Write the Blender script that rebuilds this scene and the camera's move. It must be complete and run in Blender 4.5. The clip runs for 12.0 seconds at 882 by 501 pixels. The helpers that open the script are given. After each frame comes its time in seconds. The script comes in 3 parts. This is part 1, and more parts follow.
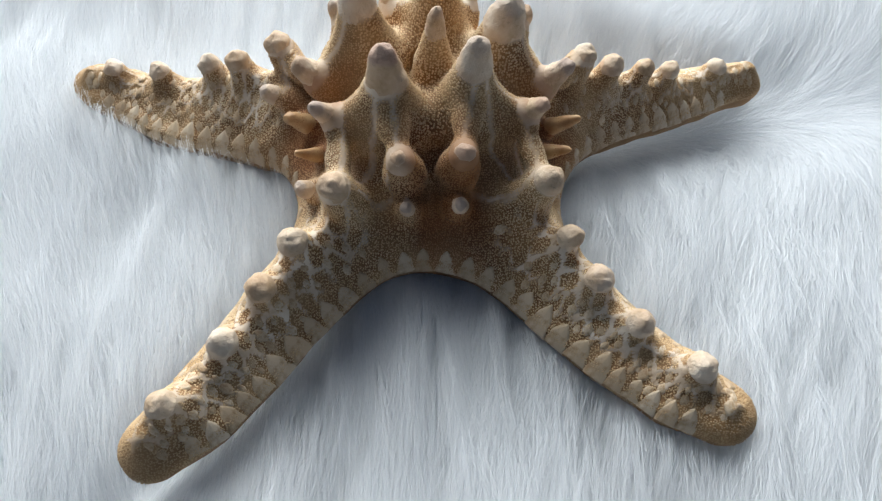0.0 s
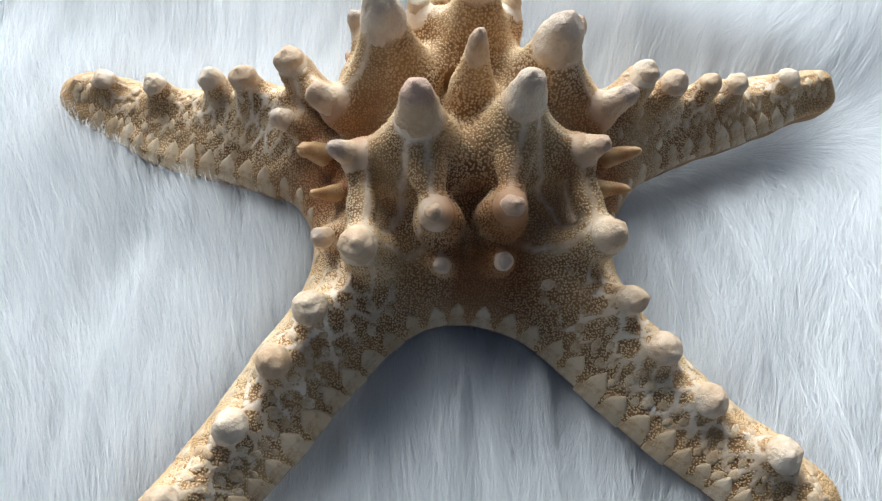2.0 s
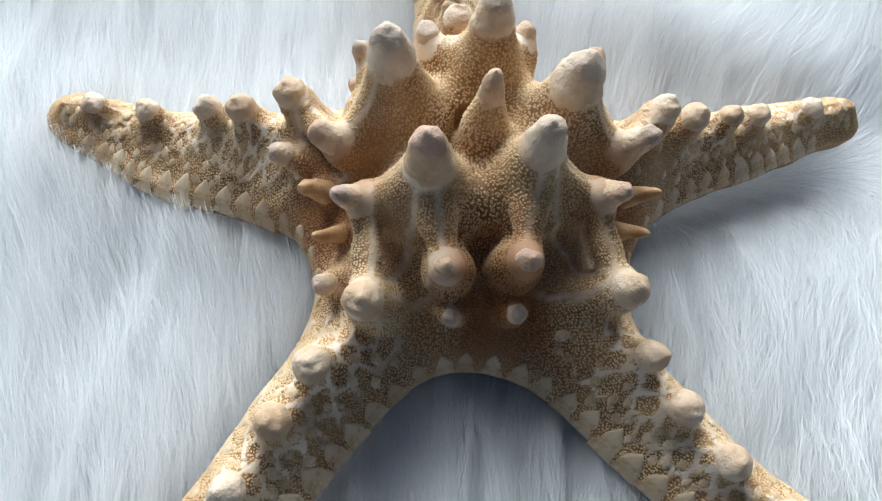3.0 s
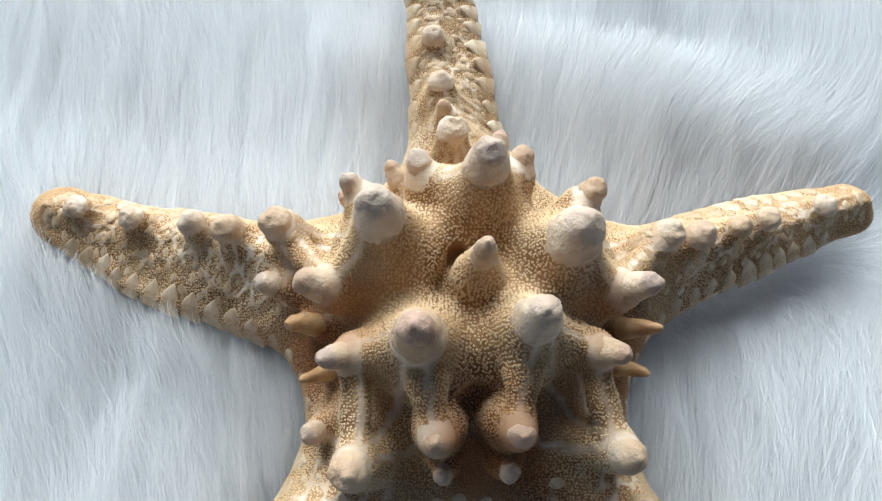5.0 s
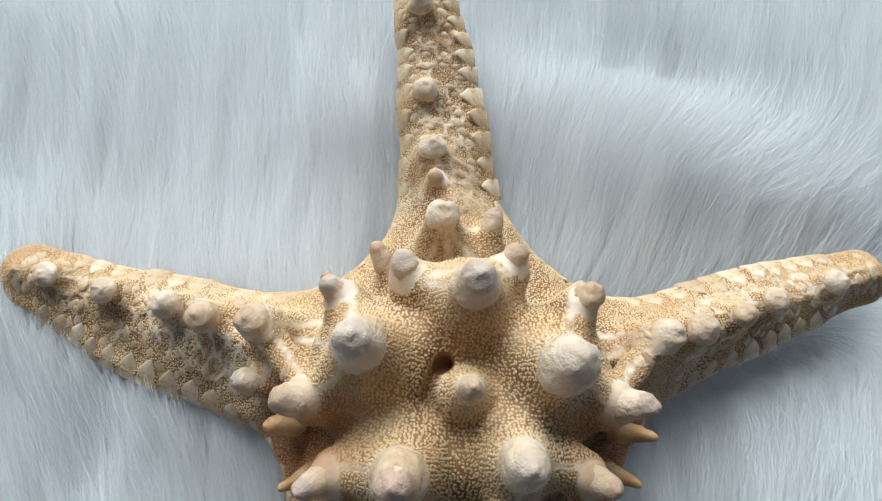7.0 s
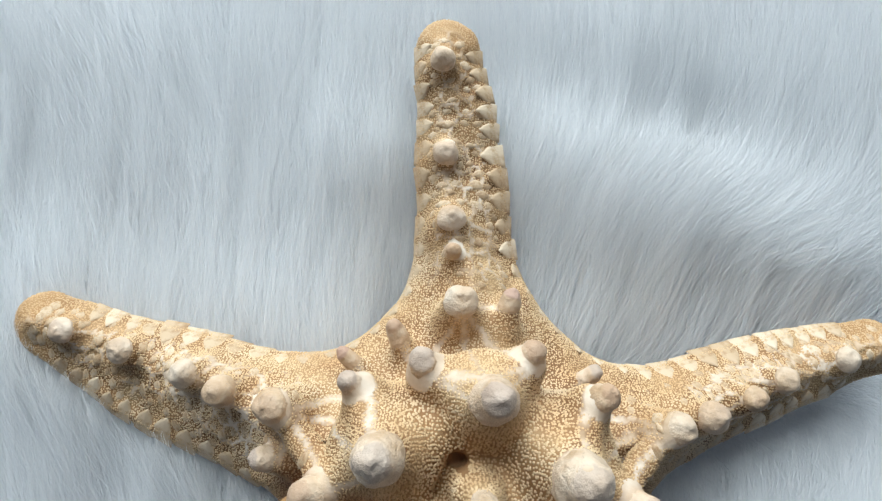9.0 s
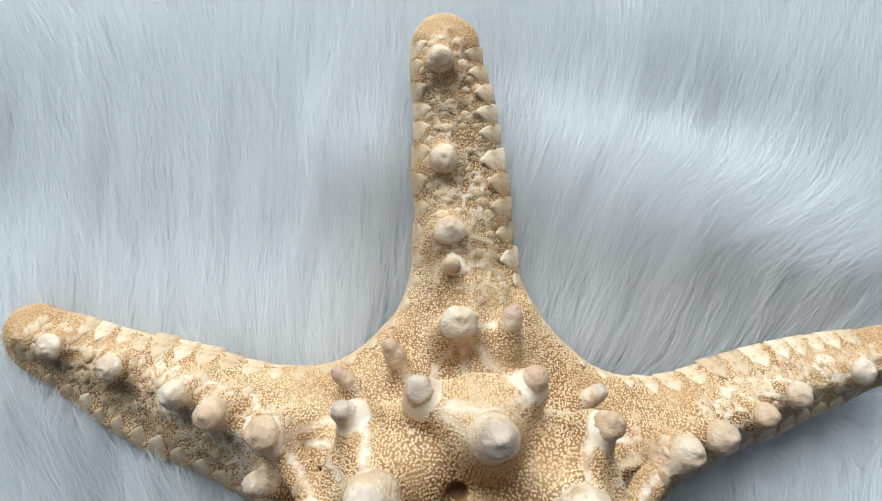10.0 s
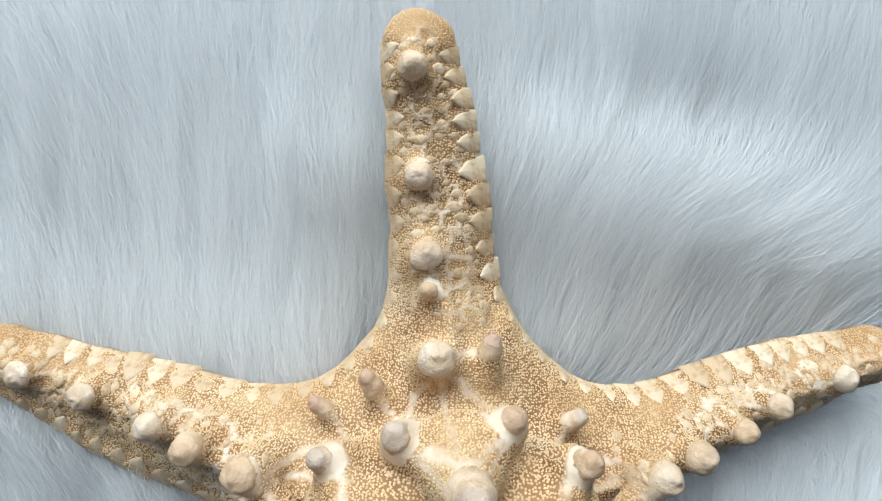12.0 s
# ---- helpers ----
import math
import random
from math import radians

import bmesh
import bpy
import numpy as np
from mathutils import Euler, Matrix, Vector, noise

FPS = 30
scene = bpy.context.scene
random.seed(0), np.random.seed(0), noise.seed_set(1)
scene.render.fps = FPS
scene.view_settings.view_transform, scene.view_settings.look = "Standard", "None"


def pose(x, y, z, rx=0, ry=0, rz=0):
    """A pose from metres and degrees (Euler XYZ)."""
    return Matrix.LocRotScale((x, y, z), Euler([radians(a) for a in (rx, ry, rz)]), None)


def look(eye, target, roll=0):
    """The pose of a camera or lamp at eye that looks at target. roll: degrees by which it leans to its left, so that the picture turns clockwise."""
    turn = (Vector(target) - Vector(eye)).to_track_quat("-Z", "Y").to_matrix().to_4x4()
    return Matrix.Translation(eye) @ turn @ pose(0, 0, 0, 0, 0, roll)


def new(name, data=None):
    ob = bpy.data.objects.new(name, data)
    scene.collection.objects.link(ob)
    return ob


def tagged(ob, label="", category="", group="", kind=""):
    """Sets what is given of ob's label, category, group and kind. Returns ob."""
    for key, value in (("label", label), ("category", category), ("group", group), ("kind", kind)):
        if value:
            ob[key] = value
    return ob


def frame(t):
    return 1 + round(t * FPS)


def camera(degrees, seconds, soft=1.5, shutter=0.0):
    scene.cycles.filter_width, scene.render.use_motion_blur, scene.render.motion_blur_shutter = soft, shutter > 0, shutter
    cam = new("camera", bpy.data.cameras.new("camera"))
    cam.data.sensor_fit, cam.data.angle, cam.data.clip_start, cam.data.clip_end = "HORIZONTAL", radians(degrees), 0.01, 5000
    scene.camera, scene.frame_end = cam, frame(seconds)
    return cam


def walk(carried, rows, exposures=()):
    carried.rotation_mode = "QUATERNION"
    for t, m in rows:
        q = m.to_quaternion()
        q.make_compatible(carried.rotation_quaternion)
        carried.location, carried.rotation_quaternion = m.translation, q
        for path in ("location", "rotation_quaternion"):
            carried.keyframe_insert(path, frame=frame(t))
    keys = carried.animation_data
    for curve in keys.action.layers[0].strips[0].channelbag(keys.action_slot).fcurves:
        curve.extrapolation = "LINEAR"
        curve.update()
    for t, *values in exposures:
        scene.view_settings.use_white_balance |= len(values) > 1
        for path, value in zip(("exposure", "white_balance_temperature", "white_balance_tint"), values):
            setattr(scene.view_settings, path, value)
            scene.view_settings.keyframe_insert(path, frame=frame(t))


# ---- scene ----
cam = camera(71.2, 12.0, soft=1.25)
# seconds, the eye in centimetres, its turn in degrees
PATH = [
    (0, 0.342, -10.262, 12.618, 30.357, -3.015, 3.295),
    (0.5, 0.349, -10.138, 12.112, 30.461, -2.692, 3.319),
    (1, 0.293, -9.746, 12.197, 29.925, -2.285, 3.587),
    (1.5, 0.051, -8.834, 12.195, 28.637, -2.05, 3.522),
    (2, -0.344, -7.875, 11.927, 26.856, -2.598, 3.951),
    (2.5, -0.617, -7.15, 11.799, 26.348, -2.993, 4.195),
    (3, -0.658, -6.693, 11.816, 25.855, -3.162, 4.224),
    (3.5, -0.603, -5.947, 11.803, 24.98, -3.215, 4.214),
    (5.5, -0.687, -2.871, 12.901, 20.797, -2.414, 4.594),
    (6, -0.666, -2.136, 12.901, 19.319, -2.483, 4.442),
    (6.5, -0.759, -1.475, 13.146, 18.524, -2.756, 5.041),
    (7, -0.686, -0.786, 13.022, 16.654, -2.739, 5.441),
    (9, -1.309, 1.682, 13.551, 11.044, -3.137, 7.269),
    (9.5, -1.25, 2.306, 13.175, 8.977, -2.804, 6.841),
    (10, -1.268, 2.761, 13.177, 7.488, -2.499, 6.935),
    (10.5, -1.132, 3.311, 13.078, 6.131, -2.777, 6.6),
    (11, -1.36, 3.705, 13.088, 4.166, -2.738, 6.734),
    (11.5, -1.515, 4.257, 12.984, 1.902, -2.916, 6.104),
    (12, -1.214, 4.797, 12.796, -0.389, -3.254, 5.896),
]
walk(cam, [(t, pose(x / 100, y / 100, z / 100, rx, ry, rz)) for t, x, y, z, rx, ry, rz in PATH],
     exposures=[(0.0, 0.48, 6620, 10.5), (2.5, 0.5, 6520, 9.5), (5.5, 0.28, 6500, 9), (7.0, 0.08, 6420, 7), (9.0, 0.04, 6400, 7), (12.0, 0.04, 6400, 7)])

# ---- light: a broad window behind the sea star, cool sky all round ----
world = bpy.data.worlds.new("daylight")
scene.world = world
world.use_nodes = True
wn = world.node_tree.nodes
sky = wn.new("ShaderNodeTexSky")
sky.sky_type = "NISHITA"
sky.sun_disc = False
LIGHT_EL, LIGHT_AZ, LIGHT_FAR = 39.0, 108.0, 0.8  # the window's height above the ground and heading, counter-clockwise from +x
sky.sun_elevation, sky.sun_rotation = radians(LIGHT_EL), radians(90.0 - LIGHT_AZ)
world.node_tree.links.new(sky.outputs[0], wn["Background"].inputs[0])
wn["Background"].inputs[1].default_value = 0.026
window_data = bpy.data.lights.new("window_light", "AREA")
window_data.shape, window_data.size, window_data.size_y = "RECTANGLE", 0.95, 0.6
window_data.energy, window_data.color = 13.0, (0.92, 0.985, 1.0)
window_light = new("window_light", window_data)
toward = Vector((math.cos(radians(LIGHT_AZ)) * math.cos(radians(LIGHT_EL)), math.sin(radians(LIGHT_AZ)) * math.cos(radians(LIGHT_EL)), math.sin(radians(LIGHT_EL))))
window_light.matrix_world = look(toward * LIGHT_FAR, (0, 0, 0))


# ---- materials ----
def material(name):
    m = bpy.data.materials.new(name)
    m.use_nodes = True
    t = m.node_tree
    return m, t.nodes, t.links, t.nodes["Principled BSDF"]


def ramp(nodes, *stops):
    r = nodes.new("ShaderNodeValToRGB")
    e = r.color_ramp.elements
    while len(e) < len(stops):
        e.new(0.5)
    for i, (at, c) in enumerate(stops):
        e[i].position = at
        e[i].color = (c, c, c, 1) if isinstance(c, float) else (*c, 1)
    return r


def blend(nodes, links, kind, fac, a, b):
    m = nodes.new("ShaderNodeMix")
    m.data_type, m.blend_type = "RGBA", kind
    for socket, value in ((m.inputs[0], fac), (m.inputs[6], a), (m.inputs[7], b)):
        if isinstance(value, (float, int)):
            socket.default_value = value
        elif isinstance(value, tuple):
            socket.default_value = (*value, 1)
        else:
            links.new(value, socket)
    return m.outputs[2]


def noise_tex(nodes, links, coord, scale, detail=3.0, rough=0.55):
    n = nodes.new("ShaderNodeTexNoise")
    n.inputs["Scale"].default_value, n.inputs["Detail"].default_value, n.inputs["Roughness"].default_value = scale, detail, rough
    links.new(coord, n.inputs["Vector"])
    return n.outputs[0]


def make_skin():
    """Dried skin: brown between the grains, bare and chalky where 'bare' is high."""
    m, n, l, b = material("dried_skin")
    co = n.new("ShaderNodeTexCoord").outputs["Object"]
    big = ramp(n, (0.34, (0.235, 0.12, 0.054)), (0.5, (0.34, 0.195, 0.092)), (0.68, (0.46, 0.30, 0.155)))
    l.new(noise_tex(n, l, co, 90, 5), big.inputs[0])
    # bare calcite of the ridges, the bars and the spines' feet
    at = n.new("ShaderNodeAttribute")
    at.attribute_name = "bare"
    edge = n.new("ShaderNodeMath")
    edge.operation = "MULTIPLY_ADD"
    l.new(noise_tex(n, l, co, 420, 3), edge.inputs[0])
    edge.inputs[1].default_value = 0.5
    l.new(at.outputs["Fac"], edge.inputs[2])
    bare = ramp(n, (0.5, 0.0), (0.9, 1.0))
    l.new(edge.outputs[0], bare.inputs[0])
    chalk = ramp(n, *CHALK)
    l.new(noise_tex(n, l, co, 130, 5), chalk.inputs[0])
    col = rust_shaded(n, l, blend(n, l, "MIX", bare.outputs[0], big.outputs[0], chalk.outputs[0]))
    l.new(stained_ends(n, l, co, col), b.inputs["Base Color"])
    b.inputs["Roughness"].default_value = 0.65
    b.inputs["Specular IOR Level"].default_value = 0.3
    bump = n.new("ShaderNodeBump")
    bump.inputs["Strength"].default_value, bump.inputs["Distance"].default_value = 0.5, 0.0003
    l.new(noise_tex(n, l, co, 900, 5), bump.inputs["Height"])
    l.new(bump.outputs[0], b.inputs["Normal"])
    return m


CHALK = ((0.32, (0.50, 0.36, 0.235)), (0.46, (0.65, 0.51, 0.38)), (0.6, (0.73, 0.615, 0.50)), (0.76, (0.79, 0.71, 0.62)))


def rust_shaded(n, l, col):
    """Rust-brown between the front arms: pigment, deepened to stand for the hollows' shade."""
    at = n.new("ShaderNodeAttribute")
    at.attribute_name = "rust_shade"
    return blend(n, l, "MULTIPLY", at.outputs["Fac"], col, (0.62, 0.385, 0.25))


def stained_ends(n, l, co, col):
    """Orange-brown stain on the outermost ends of the arms."""
    far = n.new("ShaderNodeVectorMath")
    far.operation = "LENGTH"
    l.new(co, far.inputs[0])
    add = n.new("ShaderNodeMath")
    add.operation = "MULTIPLY_ADD"
    l.new(noise_tex(n, l, co, 140, 3), add.inputs[0])
    add.inputs[1].default_value = 0.03
    l.new(far.outputs["Value"], add.inputs[2])
    ends = ramp(n, (0.094, 0.0), (0.112, 0.6))
    l.new(add.outputs[0], ends.inputs[0])
    return blend(n, l, "MIX", ends.outputs[0], col, (0.42, 0.24, 0.10))


def make_grain():
    """Small rounded grains of the skin, cream to ochre."""
    m, n, l, b = material("skin_grain")
    co = n.new("ShaderNodeTexCoord").outputs["Object"]
    geo = n.new("ShaderNodeNewGeometry")
    wide = ramp(n, (0.32, (0.61, 0.40, 0.215)), (0.5, (0.72, 0.53, 0.325)), (0.68, (0.80, 0.645, 0.455)))
    l.new(noise_tex(n, l, co, 70, 4), wide.inputs[0])
    each = ramp(n, (0.0, (0.82, 0.78, 0.71)), (1.0, (1.0, 1.0, 1.0)))
    l.new(geo.outputs["Random Per Island"], each.inputs[0])
    col = rust_shaded(n, l, blend(n, l, "MULTIPLY", 1.0, wide.outputs[0], each.outputs[0]))
    l.new(stained_ends(n, l, co, col), b.inputs["Base Color"])
    b.inputs["Roughness"].default_value = 0.6
    b.inputs["Specular IOR Level"].default_value = 0.35
    return m


def make_spine(name, worn):
    """Bare chalky spine: cream with tan stains and grey dirt, pinkish and chipped at the tip; each one a little different."""
    m, n, l, b = material(name)
    tc = n.new("ShaderNodeTexCoord")
    co = tc.outputs["Object"]
    info = n.new("ShaderNodeObjectInfo")
    shift = n.new("ShaderNodeVectorMath")
    shift.operation = "ADD"
    l.new(co, shift.inputs[0])
    l.new(info.outputs["Location"], shift.inputs[1])
    co = shift.outputs[0]
    sep = n.new("ShaderNodeSeparateXYZ")
    l.new(tc.outputs["Generated"], sep.inputs[0])
    wob = n.new("ShaderNodeMath")
    wob.operation = "MULTIPLY_ADD"
    l.new(noise_tex(n, l, co, 420, 4, 0.65), wob.inputs[0])
    wob.inputs[1].default_value = 0.4
    l.new(sep.outputs[2], wob.inputs[2])
    tip = ramp(n, (0.9, 0.0), (1.0, worn))
    l.new(wob.outputs[0], tip.inputs[0])
    tipcol = ramp(n, (0.0, (0.42, 0.26, 0.235)), (0.3, (0.47, 0.29, 0.18)), (0.6, (0.52, 0.43, 0.37)), (1.0, (0.33, 0.245, 0.225)))
    l.new(info.outputs["Random"], tipcol.inputs[0])
    stain = ramp(n, *CHALK)
    l.new(noise_tex(n, l, co, 150, 6, 0.6), stain.inputs[0])
    own = ramp(n, (0.0, (0.90, 0.80, 0.68)), (0.5, (1.0, 0.98, 0.95)), (1.0, (1.0, 0.93, 0.87)))
    l.new(info.outputs["Random"], own.inputs[0])
    col = blend(n, l, "MULTIPLY", 1.0, stain.outputs[0], own.outputs[0])
    dirt = ramp(n, (0.60, 0.0), (0.70, 0.55))
    l.new(noise_tex(n, l, co, 900, 5, 0.7), dirt.inputs[0])
    col = blend(n, l, "MIX", dirt.outputs[0], col, (0.36, 0.27, 0.20))
    l.new(blend(n, l, "MIX", tip.outputs[0], col, tipcol.outputs[0]), b.inputs["Base Color"])
    b.inputs["Roughness"].default_value = 0.58
    b.inputs["Specular IOR Level"].default_value = 0.35
    bump = n.new("ShaderNodeBump")
    bump.inputs["Strength"].default_value, bump.inputs["Distance"].default_value = 0.9, 0.0008
    l.new(noise_tex(n, l, co, 480, 6, 0.65), bump.inputs["Height"])
    l.new(bump.outputs[0], b.inputs["Normal"])
    return m


def make_amber():
    """Small side thorns of a translucent orange-brown."""
    m, n, l, b = material("amber_spine")
    co = n.new("ShaderNodeTexCoord").outputs["Object"]
    c = ramp(n, (0.35, (0.42, 0.22, 0.09)), (0.6, (0.62, 0.40, 0.20)))
    l.new(noise_tex(n, l, co, 240, 4), c.inputs[0])
    l.new(c.outputs[0], b.inputs["Base Color"])
    b.inputs["Roughness"].default_value = 0.5
    bump = n.new("ShaderNodeBump")
    bump.inputs["Strength"].default_value, bump.inputs["Distance"].default_value = 0.4, 0.0004
    l.new(noise_tex(n, l, co, 900, 4), bump.inputs["Height"])
    l.new(bump.outputs[0], b.inputs["Normal"])
    return m


def make_plate():
    """Smooth pale plates of the skeleton that show through the skin."""
    m, n, l, b = material("bare_plate")
    tc = n.new("ShaderNodeTexCoord")
    info = n.new("ShaderNodeObjectInfo")
    base = ramp(n, (0.0, (0.52, 0.37, 0.23)), (0.5, (0.60, 0.46, 0.31)), (1.0, (0.70, 0.57, 0.42)))
    l.new(info.outputs["Random"], base.inputs[0])
    stain = ramp(n, (0.3, (0.62, 0.46, 0.30)), (0.55, (1.0, 1.0, 1.0)))
    l.new(noise_tex(n, l, tc.outputs["Object"], 320, 4), stain.inputs[0])
    l.new(blend(n, l, "MULTIPLY", 0.8, base.outputs[0], stain.outputs[0]), b.inputs["Base Color"])
    b.inputs["Roughness"].default_value = 0.5
    bump = n.new("ShaderNodeBump")
    bump.inputs["Strength"].default_value, bump.inputs["Distance"].default_value = 0.35, 0.0003
    l.new(noise_tex(n, l, tc.outputs["Object"], 900, 4), bump.inputs["Height"])
    l.new(bump.outputs[0], b.inputs["Normal"])
    return m


def make_fur():
    m, n, l, b = material("white_fur")
    geo = n.new("ShaderNodeNewGeometry")
    tone = ramp(n, (0.0, (0.84, 0.86, 0.89)), (0.5, (0.95, 0.96, 0.97)), (1.0, (0.985, 0.99, 0.995)))
    l.new(geo.outputs["Random Per Island"], tone.inputs[0])
    l.new(tone.outputs[0], b.inputs["Base Color"])
    b.inputs["Roughness"].default_value = 0.48
    b.inputs["Specular IOR Level"].default_value = 0.45
    tr = n.new("ShaderNodeBsdfTranslucent")
    l.new(tone.outputs[0], tr.inputs[0])
    mix = n.new("ShaderNodeMixShader")
    mix.inputs[0].default_value = 0.55
    l.new(b.outputs[0], mix.inputs[1])
    l.new(tr.outputs[0], mix.inputs[2])
    l.new(mix.outputs[0], n["Material Output"].inputs[0])
    return m


def make_backing():
    m, n, l, b = material("fur_backing")
    co = n.new("ShaderNodeTexCoord").outputs["Object"]
    tone = ramp(n, (0.35, (0.72, 0.74, 0.76)), (0.65, (0.84, 0.86, 0.88)))
    l.new(noise_tex(n, l, co, 160, 5), tone.inputs[0])
    l.new(tone.outputs[0], b.inputs["Base Color"])
    b.inputs["Roughness"].default_value = 0.9
    return m


SKIN, GRAIN, SPINE, KNOB, AMBER, PLATE, FUR, BACKING = make_skin(), make_grain(), make_spine("bare_spine", 0.65), make_spine("bare_knob", 0.15), make_amber(), make_plate(), make_fur(), make_backing()
THORNS = (12, 13, 14, 15)


# ---- the form of the sea star, in centimetres ----
CX, CY = 0.15, -0.1  # the disc's middle
# each arm: the middle line of its foot, from the disc to the tip
ARMS = {
    "l": [(-1.0, 0.1), (-2.5, 0.3), (-4.0, 0.45), (-5.6, 0.77), (-6.9, 1.03), (-8.2, 1.45), (-9.05, 1.72)],
    "r": [(1.0, 0.1), (2.9, 0.88), (4.3, 1.52), (5.5, 2.12), (6.6, 2.63), (7.8, 3.12), (8.85, 3.5)],
    "b": [(0.1, 1.2), (-0.2, 3.2), (-0.45, 4.4), (-0.63, 5.5), (-0.85, 6.4), (-1.05, 7.4), (-1.36, 8.5)],
    "fl": [(-0.6, -1.0), (-1.5, -3.0), (-2.15, -4.05), (-2.8, -5.05), (-3.3, -6.0), (-3.95, -7.05), (-4.68, -7.8)],
    "fr": [(0.8, -0.9), (2.05, -2.6), (2.95, -3.65), (3.72, -4.4), (4.55, -5.15), (5.6, -5.95), (6.5, -6.4)],
}
ARM_ANGLES = [radians(a) for a in (170, 22, 96, 239, 313)]
# half width of each arm by distance from the middle
WIDE_R = [3.0, 4.0, 5.0, 6.0, 7.0, 8.0, 9.0, 9.8]
WIDE = {
    "l": [1.3, 1.28, 1.2, 1.15, 1.05, 0.85, 0.72, 0.62],
    "r": [1.1, 1.05, 0.95, 0.92, 0.88, 0.78, 0.62, 0.6],
    "b": [1.2, 1.1, 1.0, 0.93, 0.84, 0.74, 0.66, 0.62],
    "fl": [1.05, 1.05, 1.0, 0.95, 0.9, 0.85, 0.68, 0.62],
    "fr": [1.05, 1.05, 1.0, 0.94, 0.88, 0.8, 0.66, 0.62],
}
# the ridge of each arm: x, y, height
RIDGES = {
    "l": [(-1.2, 0.3, 3.6), (-2.0, 0.45, 3.3), (-2.8, 0.6, 2.75), (-3.5, 0.75, 2.2), (-4.6, 0.9, 1.5), (-5.5, 1.05, 1.05), (-7.0, 1.3, 0.52), (-8.3, 1.55, 0.36), (-9.05, 1.72, 0.5)],
    "r": [(1.3, 0.35, 3.6), (2.0, 0.6, 3.3), (2.9, 0.95, 2.75), (3.6, 1.25, 2.2), (4.55, 1.65, 1.62), (5.4, 2.05, 1.25), (6.3, 2.45, 0.95), (7.9, 3.1, 0.78), (8.85, 3.5, 0.86)],
    "b": [(0.1, 1.2, 3.6), (0.0, 1.9, 3.15), (-0.2, 2.5, 2.75), (-0.5, 3.1, 2.3), (-0.72, 4.1, 1.75), (-0.85, 4.7, 1.62), (-1.08, 6.1, 1.46), (-1.33, 7.6, 1.68), (-1.45, 8.3, 1.9)],
    "fl": [(-0.6, -1.0, 3.6), (-0.85, -1.6, 3.4), (-1.3, -2.5, 2.85), (-1.65, -3.15, 2.4), (-2.3, -4.05, 1.9), (-2.85, -5.0, 1.55), (-3.4, -6.05, 1.3), (-4.0, -7.0, 1.2), (-4.55, -7.7, 1.2)],
    "fr": [(0.8, -0.85, 3.6), (1.15, -1.4, 3.45), (1.7, -2.1, 3.0), (2.4, -2.7, 2.45), (3.05, -3.5, 1.9), (3.72, -4.25, 1.52), (4.6, -5.0, 1.18), (5.7, -5.85, 1.05), (6.45, -6.38, 1.05)],
}
# shorter ridges from the tall spines down to those beside them
SPURS = [
    [(-0.65, -1.2, 3.5), (-0.45, -2.5, 2.95), (-0.38, -3.0, 2.3)], [(0.85, -1.0, 3.5), (0.85, -2.3, 3.05), (0.87, -2.85, 2.4)],
    [(-0.85, -1.2, 3.45), (-2.0, -1.65, 2.75)], [(1.1, -0.9, 3.45), (2.2, -1.2, 2.9)], [(-1.6, 0.2, 3.5), (-2.5, -0.3, 2.65)], [(1.7, 0.3, 3.5), (2.7, 0.1, 2.85)],
    [(-1.6, 0.5, 3.5), (-2.15, 1.25, 2.7)], [(1.6, 0.5, 3.5), (1.98, 1.5, 2.75)], [(0.0, 1.3, 3.5), (-0.98, 1.75, 2.85)], [(0.2, 1.3, 3.5), (0.7, 2.05, 2.7)],
    [(0.25, -1.2, 3.5), (0.27, -1.7, 3.05), (0.3, -2.3, 2.6), (0.33, -3.1, 2.0)], [(-1.65, -3.15, 2.35), (-2.4, -2.75, 1.6)], [(-3.3, 0.7, 2.2), (-3.65, -0.1, 1.55)],
]
X0, Y0, Z0, STEP = -10.4, -9.6, -0.95, 0.055
NX, NY, NZ = 374, 352, 112
gx = X0 + STEP * np.arange(NX)
gy = Y0 + STEP * np.arange(NY)
PX, PY = np.meshgrid(gx, gy, indexing="ij")


def along(line, x, y):
    """The distance to a line of points, and the distance of its nearest place from the disc's middle."""
    best = np.full(x.shape, 99.0)
    rad = np.zeros(x.shape)
    for (ax, ay), (bx, by) in zip(line, line[1:]):
        dx, dy = bx - ax, by - ay
        u = np.clip(((x - ax) * dx + (y - ay) * dy) / (dx * dx + dy * dy), 0, 1)
        qx, qy = ax + u * dx, ay + u * dy
        d = np.hypot(x - qx, y - qy)
        near = d < best
        best = np.where(near, d, best)
        rad = np.where(near, np.hypot(qx - CX, qy - CY), rad)
    return best, rad


def smooth_max(a, b, k):
    h = np.clip(0.5 + 0.5 * (a - b) / k, 0, 1)
    return b * (1 - h) + a * h + k * h * (1 - h)


def smooth_min(a, b, k):
    return -smooth_max(-a, -b, k)


def field(seed, size, x, y):
    """Smooth random values from -1 to 1 that change over about size centimetres."""
    rnd = np.random.RandomState(seed)
    g = rnd.uniform(-1, 1, (64, 64))
    u, v = x / size + 20.3, y / size + 20.7
    i, j = np.floor(u).astype(int), np.floor(v).astype(int)
    fu, fv = u - i, v - j
    fu, fv = fu * fu * (3 - 2 * fu), fv * fv * (3 - 2 * fv)
    i, j = i % 63, j % 63
    return (g[i, j] * (1 - fu) + g[i + 1, j] * fu) * (1 - fv) + (g[i, j + 1] * (1 - fu) + g[i + 1, j + 1] * fu) * fv


